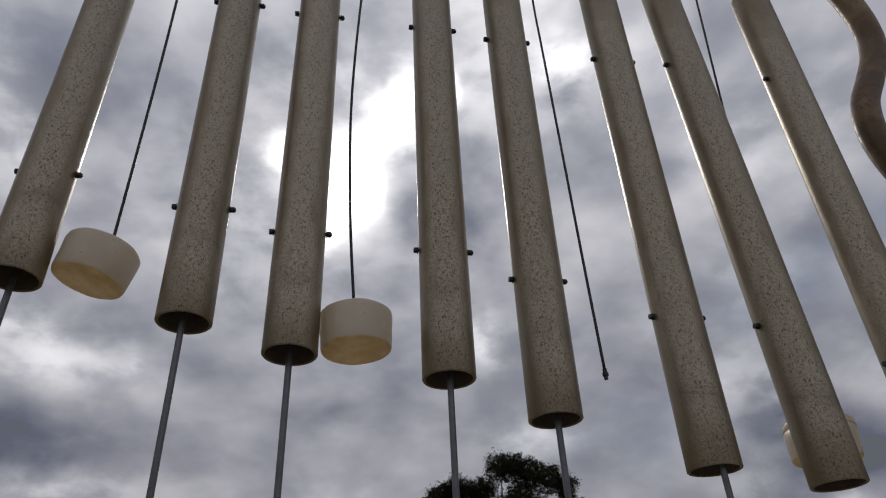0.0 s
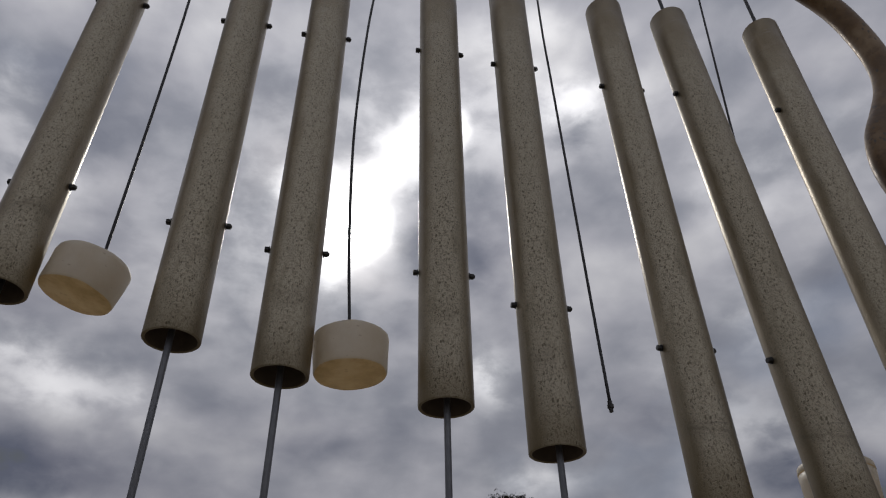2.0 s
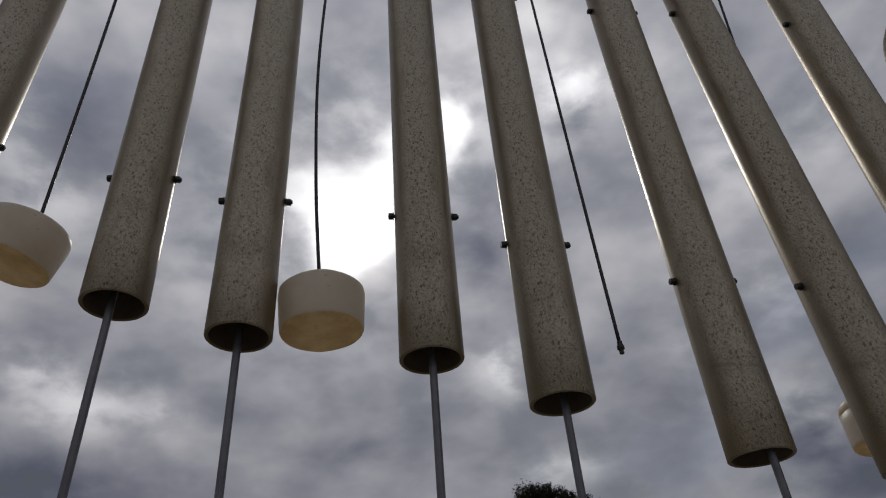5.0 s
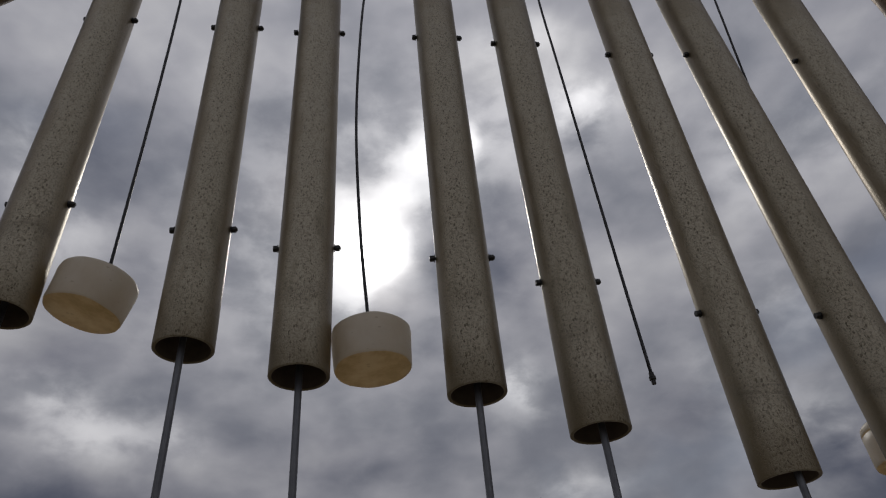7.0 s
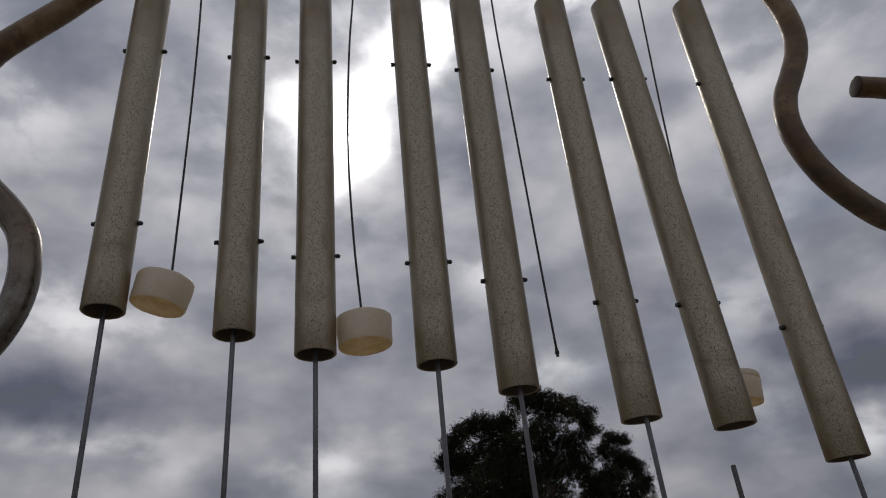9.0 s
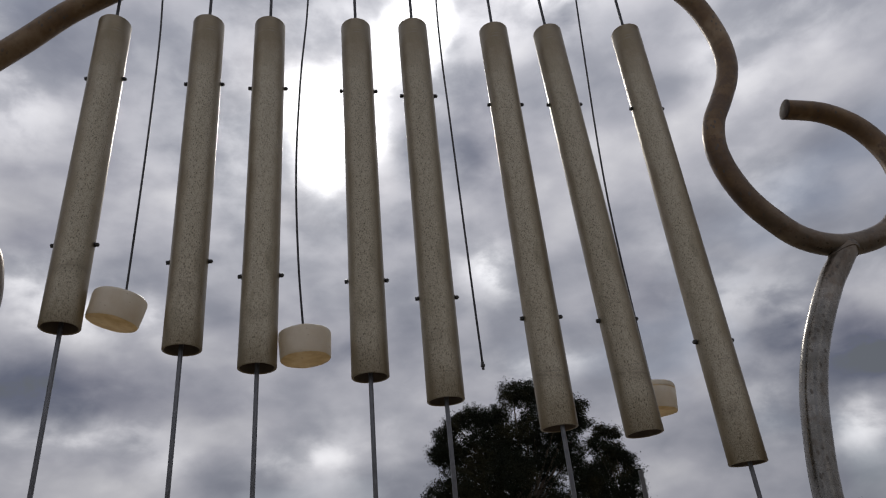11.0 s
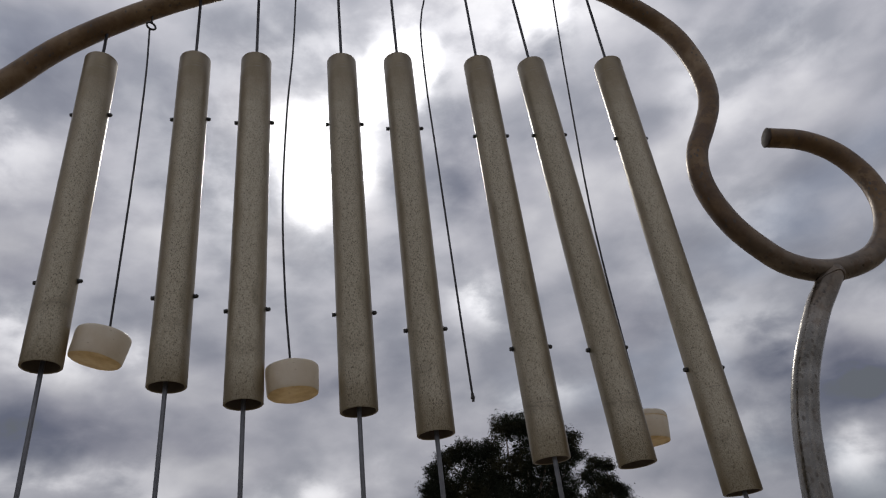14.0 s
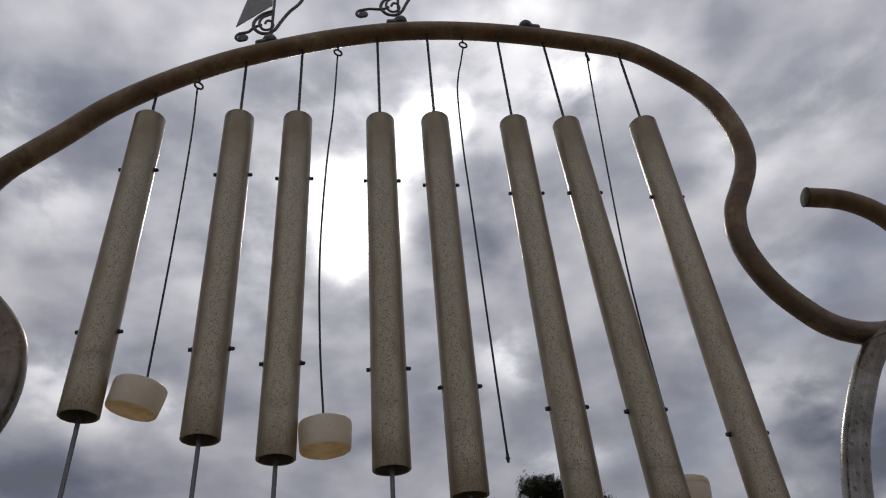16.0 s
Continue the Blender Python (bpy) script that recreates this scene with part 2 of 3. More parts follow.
    col = mixed(t, calc(t, "MULTIPLY", mark, 0.55), col, (0.24, 0.21, 0.17))
    foot = node(t, "ShaderNodeAttribute")
    foot.attribute_type, foot.attribute_name = "OBJECT", "size"
    high = calc(t, "ADD", xyz.outputs[2], foot.outputs["Fac"])
    sway = calc(t, "MULTIPLY_ADD", noise_tex(t, v, 9, 3, 0.5).outputs[0], 0.05, calc(t, "MULTIPLY_ADD", rnd, 0.03, 0.09))
    knock = span(t, calc(t, "ABSOLUTE", calc(t, "SUBTRACT", high, sway)), 0.0015, 0.006, 1, 0)
    smudge = span(t, calc(t, "ABSOLUTE", calc(t, "SUBTRACT", high, sway)), 0.004, 0.030, 0.30, 0)
    knock = calc(t, "MULTIPLY", calc(t, "MAXIMUM", calc(t, "MULTIPLY", knock, 0.55), smudge), span(t, noise_tex(t, v, 24, 3, 0.6).outputs[0], 0.38, 0.6))
    col = mixed(t, knock, col, (0.13, 0.11, 0.075))
    col = mixed(t, span(t, rnd, 0, 1, 0, 0.18), col, (0.29, 0.25, 0.175))
    t.links.new(col, b.inputs["Base Color"])
    t.links.new(span(t, cloudy, 0.3, 0.7, 0.33, 0.45), b.inputs["Roughness"])
    hgt = calc(t, "SUBTRACT", calc(t, "MULTIPLY", cloudy, 0.4), pit)
    relief(t, b, hgt, 0.0009, 0.9)
    return m


def pipe_material():
    m, t, b = material("galvanised_pipe", 0.3, 0.8)
    v = coords(t)
    big = noise_tex(t, v, 7, 5, 0.6).outputs[0]
    grain = noise_tex(t, v, 60, 4, 0.6).outputs[0]
    col = ramp(t, big, [(0.34, (0.085, 0.078, 0.066)), (0.5, (0.15, 0.141, 0.125)), (0.68, (0.225, 0.216, 0.20))])
    xyz = node(t, "ShaderNodeSeparateXYZ")
    t.links.new(v, xyz.inputs[0])
    outer = calc(t, "MULTIPLY", calc(t, "MINIMUM", calc(t, "ADD", xyz.outputs[0], 0.86), 0.0), 1.3)
    brown = span(t, calc(t, "MULTIPLY_ADD", big, 0.3, calc(t, "ADD", xyz.outputs[2], outer)), 1.36, 1.85)
    col = mixed(t, brown, col, ramp(t, big, [(0.34, (0.075, 0.042, 0.018)), (0.5, (0.140, 0.083, 0.036)), (0.68, (0.235, 0.165, 0.095))]))
    rust = calc(t, "MULTIPLY", span(t, noise_tex(t, v, 22, 6, 0.7).outputs[0], 0.50, 0.60), calc(t, "MULTIPLY", calc(t, "MULTIPLY_ADD", brown, 0.6, 0.25), span(t, xyz.outputs[2], 1.95, 2.3, 1, 0.45)))
    col = mixed(t, rust, col, (0.085, 0.050, 0.026))
    drop = calc(t, "MULTIPLY", spots(t, coords(t, (1, 1, 0.5)), 75, 0.22, 0.1), span(t, noise_tex(t, v, 16, 3, 0.6).outputs[0], 0.46, 0.58))
    col = mixed(t, calc(t, "MULTIPLY", drop, 0.8), col, (0.07, 0.06, 0.05))
    t.links.new(col, b.inputs["Base Color"])
    t.links.new(calc(t, "MULTIPLY_ADD", brown, 0.2, span(t, grain, 0.3, 0.7, 0.17, 0.34)), b.inputs["Roughness"])
    t.links.new(calc(t, "MULTIPLY_ADD", brown, -0.5, 0.8), b.inputs["Metallic"])
    relief(t, b, grain, 0.0008, 0.35)
    return m


def mallet_material(name, tones, through_tint, share):
    m, t, b = material(name, 0.42)
    v = coords(t)
    big = noise_tex(t, v, 22, 4, 0.6).outputs[0]
    col = ramp(t, big, tones)
    scuff = calc(t, "MULTIPLY", spots(t, coords(t, (1, 1, 2)), 60, 0.10, 0.12), span(t, noise_tex(t, v, 40, 3).outputs[0], 0.52, 0.62))
    col = mixed(t, calc(t, "MULTIPLY", scuff, 0.6), col, (0.25, 0.19, 0.11))
    t.links.new(col, b.inputs["Base Color"])
    relief(t, b, noise_tex(t, v, 90, 3).outputs[0], 0.001, 0.3)
    glow = node(t, "ShaderNodeBsdfTranslucent")
    glow.inputs[0].default_value = (*through_tint, 1)
    mix = node(t, "ShaderNodeMixShader")
    mix.inputs[0].default_value = share
    out = t.nodes["Material Output"]
    t.links.new(b.outputs[0], mix.inputs[1]), t.links.new(glow.outputs[0], mix.inputs[2]), t.links.new(mix.outputs[0], out.inputs[0])
    return m


def plain_material(name, a, c, rough, metal, scale, bump=0.0004):
    m, t, b = material(name, rough, metal)
    n = noise_tex(t, coords(t), scale, 5, 0.6).outputs[0]
    t.links.new(ramp(t, n, [(0.3, a), (0.7, c)]), b.inputs["Base Color"])
    t.links.new(span(t, n, 0.3, 0.7, rough - 0.08, rough + 0.1), b.inputs["Roughness"])
    relief(t, b, n, bump, 0.6)
    return m


def leaf_material():
    m, t, b = material("foliage", 0.75)
    b.inputs["Specular IOR Level"].default_value = 0.2
    r = node(t, "ShaderNodeNewGeometry").outputs["Random Per Island"]
    patch = noise_tex(t, coords(t), 0.55, 3, 0.5).outputs[0]
    col = mixed(t, span(t, patch, 0.48, 0.66), (0.008, 0.012, 0.005), (0.032, 0.029, 0.012))
    t.links.new(mixed(t, span(t, r, 0, 1, 0, 0.4), col, (0.018, 0.020, 0.008)), b.inputs["Base Color"])
    return m


TUBE, PIPE = tube_material(), pipe_material()
POLY = mallet_material("white_polythene", [(0.3, (0.60, 0.54, 0.44)), (0.6, (0.72, 0.68, 0.60)), (0.8, (0.77, 0.75, 0.69))], (0.88, 0.80, 0.66), 0.42)
# stained undersides, with extra orange put into the tint for sun glowing through
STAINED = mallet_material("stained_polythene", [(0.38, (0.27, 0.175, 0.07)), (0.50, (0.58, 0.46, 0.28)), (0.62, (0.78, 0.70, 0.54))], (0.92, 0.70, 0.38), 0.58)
BORE = plain_material("dark_bore", (0.062, 0.044, 0.032), (0.14, 0.11, 0.082), 0.75, 0.2, 25)
ROD = plain_material("zinc_rod", (0.11, 0.112, 0.12), (0.19, 0.193, 0.205), 0.42, 0.7, 40)
BLACK = plain_material("black_cable", (0.014, 0.014, 0.017), (0.035, 0.035, 0.04), 0.5, 0.0, 300)
BOLT = plain_material("dark_bolt_steel", (0.022, 0.021, 0.02), (0.06, 0.057, 0.053), 0.5, 0.4, 150)
IRON = plain_material("wrought_iron", (0.05, 0.048, 0.046), (0.13, 0.125, 0.12), 0.5, 0.6, 60)
PLATE = plain_material("grey_plate", (0.16, 0.15, 0.14), (0.27, 0.26, 0.24), 0.5, 0.6, 30)
BARK = plain_material("bark", (0.04, 0.03, 0.022), (0.11, 0.085, 0.06), 0.9, 0.0, 6, 0.03)
RUST = plain_material("dark_rust", (0.022, 0.015, 0.010), (0.085, 0.060, 0.042), 0.75, 0.1, 45)
LEAF = leaf_material()
# ground is out of view; pale tone picked to bounce light onto tubes and pucks
SOIL = plain_material("pale_ground", (0.135, 0.112, 0.080), (0.28, 0.245, 0.19), 0.95, 0.0, 14, 0.02)


# ---- mesh helpers ----
def part(name, bm, mat, parent=None, label="", smooth=True):
    me = bpy.data.meshes.new(name)
    for f in bm.faces:
        f.smooth = smooth
    bm.to_mesh(me)
    bm.free()
    me.materials.append(mat)
    ob = new(name, me)
    ob.parent = parent
    return tagged(ob, label)


def lathe(profile, seg=48, bm=None, m=Matrix(), closed=True):
    """Turns a profile of (radius, z) round the z axis."""
    bm = bm or bmesh.new()
    rings = []
    for r, z in profile:
        if r < 1e-6:
            rings.append([bm.verts.new(m @ Vector((0, 0, z)))] * seg)
        else:
            rings.append([bm.verts.new(m @ Vector((r * math.cos(2 * math.pi * k / seg), r * math.sin(2 * math.pi * k / seg), z))) for k in range(seg)])
    pairs = list(zip(rings, rings[1:])) + ([(rings[-1], rings[0])] if closed else [])
    for a, b in pairs:
        for k in range(seg):
            vs = [a[k], a[(k + 1) % seg], b[(k + 1) % seg], b[k]]
            vs = list(dict.fromkeys(vs))
            if len(vs) > 2:
                bm.faces.new(vs)
    bmesh.ops.recalc_face_normals(bm, faces=bm.faces)
    return bm


def smooth_path(pts, steps=8):
    """A Catmull-Rom line through the points."""
    p = [Vector(q) for q in pts]
    p = [2 * p[0] - p[1], *p, 2 * p[-1] - p[-2]]
    out = []
    for a, b, c, d in zip(p, p[1:], p[2:], p[3:]):
        for k in range(steps):
            u = k / steps
            out.append(0.5 * (2 * b + (c - a) * u + (2 * a - 5 * b + 4 * c - d) * u * u + (3 * b - 3 * c + d - a) * u ** 3))
    return out + [p[-2]]


def sweep(line, radius, seg=20, wall=0.0, bm=None, flat=1.0):
    """A round bar along a line; with a wall it is a pipe, open at both ends. radius: a number or one for each point."""
    bm = bm or bmesh.new()
    n = len(line)
    rad = [radius] * n if isinstance(radius, (int, float)) else radius
    rings, inner = [], []
    side = None
    for k, p in enumerate(line):
        d = (line[min(k + 1, n - 1)] - line[max(k - 1, 0)]).normalized()
        if side is None:
            side = d.cross(Vector((0, 1, 0)))
            if side.length < 0.1:
                side = d.cross(Vector((1, 0, 0)))
        side = (side - side.dot(d) * d).normalized()
        up = d.cross(side)
        ring = lambda r: [bm.verts.new(p + r * (math.cos(2 * math.pi * j / seg) * side + flat * math.sin(2 * math.pi * j / seg) * up)) for j in range(seg)]
        rings.append(ring(rad[k]))
        if wall:
            inner.append(ring(rad[k] - wall))
    def skin(rs):
        for a, b in zip(rs, rs[1:]):
            for j in range(seg):
                bm.faces.new((a[j], a[(j + 1) % seg], b[(j + 1) % seg], b[j]))
    skin(rings)
    if wall:
        skin(inner)
        for a, b in ((rings[0], inner[0]), (rings[-1], inner[-1])):
            for j in range(seg):
                bm.faces.new((a[j], a[(j + 1) % seg], b[(j + 1) % seg], b[j]))
    else:
        bm.faces.new(rings[0]), bm.faces.new(rings[-1])
    bmesh.ops.recalc_face_normals(bm, faces=bm.faces)
    return bm


def block(bm, size, m, bevel=0.0):
    made = bmesh.ops.create_cube(bm, size=1, matrix=m @ Matrix.Diagonal((*size, 1)))["verts"]
    if bevel:
        edges = list({e for v in made for e in v.link_edges})
        bmesh.ops.bevel(bm, geom=edges, offset=bevel, segments=2, affect="EDGES")
    return bm


# ---- ground ----
bm = bmesh.new()
bmesh.ops.create_grid(bm, x_segments=60, y_segments=60, size=300)
for vert in bm.verts:
    vert.co.z = 0.0 if vert.co.length < 20 else 0.25 * noise.noise(vert.co * 0.03)
tagged(part("ground", bm, SOIL), "flat pale ground, out of view", "ground", kind="structure")

# ---- frame of the chimes ----
R_PIPE = 0.0326
LEFT_SCROLL = [(-1.118, 1.556), (-1.224, 1.545), (-1.311, 1.495), (-1.362, 1.415), (-1.375, 1.316), (-1.346, 1.207), (-1.269, 1.133), (-1.177, 1.098), (-1.085, 1.109), (-1.002, 1.153), (-0.923, 1.223), (-0.888, 1.293), (-0.875, 1.358), (-0.878, 1.422), (-0.896, 1.492), (-0.939, 1.556), (-0.998, 1.621)]
ARCH = [(-1.056, 1.691), (-1.105, 1.781), (-1.125, 1.870), (-1.101, 1.955), (-1.062, 2.036), (-1.008, 2.100), (-0.932, 2.181), (-0.822, 2.305), (-0.672, 2.422), (-0.505, 2.521), (-0.325, 2.598), (-0.134, 2.661), (0.066, 2.704), (0.270, 2.718), (0.478, 2.708), (0.685, 2.679), (0.898, 2.632), (1.031, 2.533), (1.137, 2.408), (1.181, 2.270)]
# the right scroll recedes a little towards its open end
RIGHT_SCROLL = [(1.187, 0.000, 2.152), (1.168, 0.004, 2.065), (1.127, 0.010, 1.983), (1.081, 0.014, 1.900), (1.059, 0.015, 1.809), (1.066, 0.014, 1.717), (1.101, 0.012, 1.619), (1.155, 0.010, 1.543), (1.216, 0.008, 1.486), (1.300, 0.007, 1.458), (1.393, 0.007, 1.462), (1.494, 0.010, 1.498), (1.570, 0.015, 1.561), (1.619, 0.022, 1.640), (1.645, 0.032, 1.729), (1.638, 0.043, 1.823), (1.590, 0.055, 1.917), (1.504, 0.067, 1.978), (1.388, 0.078, 2.000)]
frame_thing = tagged(new("chime_stand"), "curved galvanised steel pipe frame with scrolled ends", "chime stand")
line = smooth_path([(x, 0, z) for x, z in LEFT_SCROLL + ARCH] + RIGHT_SCROLL, 7)
part("arch_pipe", sweep(line, R_PIPE, 24, 0.004), PIPE, frame_thing, "brownish weathered steel pipe bent into an arch")
for tip, before in ((line[0], line[1]), (line[-1], line[-2])):
    turn = (tip - before).to_track_quat("Z", "Y").to_matrix().to_4x4()
    cap = lathe([(0, 0.0045), (0.012, 0.0042), (0.024, 0.0028), (R_PIPE - 0.003, 0.0012), (R_PIPE + 0.0006, 0.0), (R_PIPE + 0.0006, -0.004), (R_PIPE - 0.006, -0.005), (0, -0.005)], 28, None, Matrix.Translation(tip) @ turn, False)
    part("end_cap", cap, RUST, frame_thing, "dark rusty cap closing the pipe end")
for pts in ([(1.346, 1.451), (1.295, 1.394), (1.240, 1.328), (1.149, 1.185), (1.091, 1.055), (1.059, 0.940), (1.035, 0.815), (1.020, 0.625), (1.020, 0.350), (1.020, -0.050)],
            [(-1.127, 1.110), (-1.077, 1.054), (-1.038, 0.990), (-0.973, 0.876), (-0.929, 0.752), (-0.904, 0.633), (-0.904, 0.500), (-0.904, 0.300), (-0.904, 0.100), (-0.904, -0.050)]):
    axis = smooth_path([(x, 0, z) for x, z in pts], 6)
    post = part("post", sweep(axis, [R_PIPE - 0.0028 * max(0.0, 1 - k / 9) for k in range(len(axis))], 24), PIPE, frame_thing, "grey galvanised steel post pipe")
    a, b = Vector((pts[0][0], 0, pts[0][1])), Vector((pts[1][0], 0, pts[1][1]))
    d = (b - a).normalized()
    across = d.cross(Vector((0, 1, 0)))
    bead = []
    for k in range(25):
        u, w = 0.0305 * math.cos(k * math.pi / 12), 0.0305 * math.sin(k * math.pi / 12)
        along = (-math.sqrt(R_PIPE ** 2 - u * u) - w * across.z) / d.z
        bead.append(a + d * along + Vector((0, u, 0)) + across * w)
    part("weld_bead", sweep(bead, [0.0026 + 0.0006 * math.sin(k * 2.1) for k in range(len(bead))], 8), PIPE, post)


def arch_z(x):
    """Height of the arch's centre line at x."""
    top = [(p.x, p.z) for p in line if p.z > 2.1]
    xs, zs = zip(*sorted(top))
    return float(np.interp(x, xs, zs))


EYES = [-0.576, -0.137, 0.302, 0.748]
for k, x in enumerate(EYES):
    z = arch_z(x) - R_PIPE
    bm = sweep([Vector((x, 0, z + 0.01)), Vector((x, 0, z - 0.031))], 0.003, 10)
    turn = Matrix.Rotation(radians((35, 20, 10, 50)[k]), 4, "Z")
    ring = [Vector((x, 0, z - 0.046)) + turn @ (0.0135 * Vector((math.sin(a), 0, math.cos(a)))) for a in (j * math.pi / 12 for j in range(25))]
    sweep(ring, 0.0033, 8, bm=bm)
    part("eye_bolt", bm, BOLT, frame_thing, "dark steel eye bolt")

# ---- chime tubes ----
R_TUBE, WALL = 0.0445, 0.0055
# x at the top and at the bottom, heights of the top, the bottom and the two bolts, how far the foot leans back
TUBES = [(-0.699, -0.700, 2.246, 1.296, 2.041, 1.512, -0.005), (-0.435, -0.431, 2.254, 1.235, 2.026, 1.463, 0.010), (-0.257, -0.259, 2.251, 1.179, 2.010, 1.415, 0.001),
         (-0.001, -0.001, 2.250, 1.145, 2.003, 1.394, 0.008), (0.174, 0.171, 2.256, 1.079, 1.986, 1.341, 0.009), (0.429, 0.435, 2.247, 1.003, 1.957, 1.281, 0.024),
         (0.604, 0.625, 2.242, 0.970, 1.952, 1.256, -0.009), (0.867, 0.867, 2.249, 0.889, 1.939, 1.192, 0.007)]
ROD_TOP = {6: 0.892}


CROSS = Matrix.Rotation(radians(90), 4, "Y")


def bolt_mesh():
    bm = lathe([(0, -0.054), (0.003, -0.054), (0.003, 0.056), (0, 0.056)], 10, None, CROSS, False)
    return hex_head(bm, -0.0505)


def hex_head(bm, x):
    m = Matrix.Translation((x, 0, 0)) @ CROSS
    lathe([(0, -0.0037), (0.0052, -0.0037), (0.0058, -0.0022), (0.0058, 0.0022), (0.0050, 0.0037), (0, 0.0037)], 6, bm, m, False)
    washer = x - math.copysign(0.0043, x)
    lathe([(0.003, -0.0009), (0.0066, -0.0009), (0.0066, 0.0003), (0.003, 0.0003)], 14, bm, Matrix.Translation((washer, 0, 0)) @ CROSS)
    return bm


bolt_data = nut_data = None
for k, (xt, xb, zt, zb, zu, zd, back) in enumerate(TUBES):
    size = zt - zb
    tube = tagged(new("chime_tube"), ("longest " if k == 7 else "shortest " if k == 0 else "") + "beige grey speckled metal chime tube hanging from the arch", "chime tube", "hanging chime tubes")
    tube.matrix_world = Matrix.Translation((xt, 0, zt)) @ Matrix.Rotation(math.atan2(xt - xb, size), 4, "Y") @ Matrix.Rotation(math.atan2(back, size), 4, "X")
    e = 0.0012
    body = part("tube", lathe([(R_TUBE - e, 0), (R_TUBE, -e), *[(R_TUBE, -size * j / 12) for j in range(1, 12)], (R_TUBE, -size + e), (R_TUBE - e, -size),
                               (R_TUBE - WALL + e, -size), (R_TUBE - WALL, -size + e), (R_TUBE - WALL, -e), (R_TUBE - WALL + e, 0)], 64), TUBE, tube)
    # the pale pitted strip of each tube is turned towards the camera
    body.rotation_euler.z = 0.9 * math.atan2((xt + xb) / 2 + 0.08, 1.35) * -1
    body["size"] = size
    # inner faces take a darker brown than the outside
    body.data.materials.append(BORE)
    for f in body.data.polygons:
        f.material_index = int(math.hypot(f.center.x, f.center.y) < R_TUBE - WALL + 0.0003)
    for zbolt in (zu, zd):
        if bolt_data is None:
            bolt = part("bolt", bolt_mesh(), BOLT, tube, "dark steel bolt", smooth=False)
            nut = part("nut", hex_head(bmesh.new(), 0.0505), BOLT, bolt, smooth=False)
            bolt_data, nut_data = bolt.data, nut.data
        else:
            bolt = tagged(new("bolt", bolt_data), "dark steel bolt")
            bolt.parent = tube
            nut = new("nut", nut_data)
            nut.parent = bolt
        bolt.location = (0, 0, zbolt - zt)
    up = arch_z(xt) - R_PIPE + 0.006 - zt
    part("cable", sweep([Vector((0, 0, zu - zt)), Vector((0, 0, 0)), Vector((0, 0, up))], 0.0045, 10), BLACK, tube, "black steel hanging cable")
    top = ROD_TOP.get(k, zb + size * 0.2)
    x = 0.599 if k == 6 else xb
    rod = sweep([Vector((x, 0, -0.05)), Vector((x, 0, top - 0.002)), Vector((x, 0, top))], [0.0053, 0.0053, 0.0045], 14)
    tagged(part("guide_rod", rod, IRON if k == 6 else ROD), ("dark" if k == 6 else "grey zinc-plated") + " steel rod standing " + ("free below a chime tube" if k == 6 else "in the ground inside a chime tube"), "rod", "guide rods below the tubes")


# ---- hanging mallets ----
def mallet(rope_pts, centre, tilt_x, tilt_y, label, spin, groove=False):
    thing = tagged(new("mallet"), label, "mallet", "mallets on cables")
    thing.matrix_world = Matrix.Translation(centre) @ Matrix.Rotation(radians(tilt_y), 4, "Y") @ Matrix.Rotation(radians(tilt_x), 4, "X") @ Matrix.Rotation(spin, 4, "Z")
    r, h = 0.0635, 0.0355
    prof = [(0, h), (r - 0.009, h), (r - 0.004, h - 0.0015), (r - 0.001, h - 0.005), (r, h - 0.012), *([(r, h - 0.016), (r - 0.002, h - 0.0168), (r - 0.002, h - 0.0185), (r, h - 0.0193)] if groove else []), (r - 0.0015, 0), (r - 0.0035, -h + 0.005), (r - 0.0048, -h + 0.0015), (r - 0.0075, -h), (0, -h)]
    bm = lathe(prof, 56, closed=False)
    for vert in bm.verts:
        vert.co += 0.0016 * noise.noise_vector(vert.co * 28 + Vector((spin * 9, 0, 0)))
    bm.normal_update()
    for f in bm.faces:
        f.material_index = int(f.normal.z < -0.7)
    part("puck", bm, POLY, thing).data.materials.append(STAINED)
    inv = thing.matrix_world.inverted()
    line = [inv @ p for p in smooth_path(rope_pts, 6)]
    part("cable", sweep(line, 0.0028, 8), BLACK, thing, "thin black cable")
    return thing


def eye_z(k):
    return arch_z(EYES[k]) - R_PIPE - 0.0585


mallet([(-0.579, 0, eye_z(0)), (-0.573, 0.01, 2.19), (-0.573, 0.022, 1.84), (-0.582, 0.042, 1.38), (-0.585, 0.042, 1.355)], (-0.598, 0.042, 1.357), 0, 12, "tilted yellowish white plastic mallet puck against a chime tube", 0.4)
mallet([(-0.138, 0, eye_z(1)), (-0.149, 0.01, 2.31), (-0.167, 0.018, 2.07), (-0.178, 0.026, 1.76), (-0.171, 0.032, 1.48), (-0.157, 0.040, 1.27), (-0.159, 0.040, 1.24)], (-0.1535, 0.040, 1.242), 0, -3, "yellowish white plastic mallet puck touching a chime tube", 1.7)
mallet([(0.745, 0, eye_z(3)), (0.722, 0.02, 2.20), (0.703, 0.06, 1.65), (0.724, 0.108, 1.110), (0.724, 0.108, 1.080)], (0.716, 0.11, 1.081), 0, 4, "white plastic mallet puck behind a chime tube", 2.9, True)
bare = tagged(new("bare_cable"), "thin black hanging cable that has lost its mallet", "cable")
bare.matrix_world = Matrix.Translation((0.301, 0, eye_z(2)))
pts = [(0.301, eye_z(2)), (0.284, 2.54), (0.271, 2.48), (0.259, 2.375), (0.255, 2.14), (0.257, 1.95), (0.260, 1.66), (0.263, 1.37), (0.266, 1.158)]
line3 = [Vector((x - 0.301, 0, z - eye_z(2))) for x, z in pts]
part("cable", sweep(smooth_path(line3, 6), 0.0028, 8), BLACK, bare)
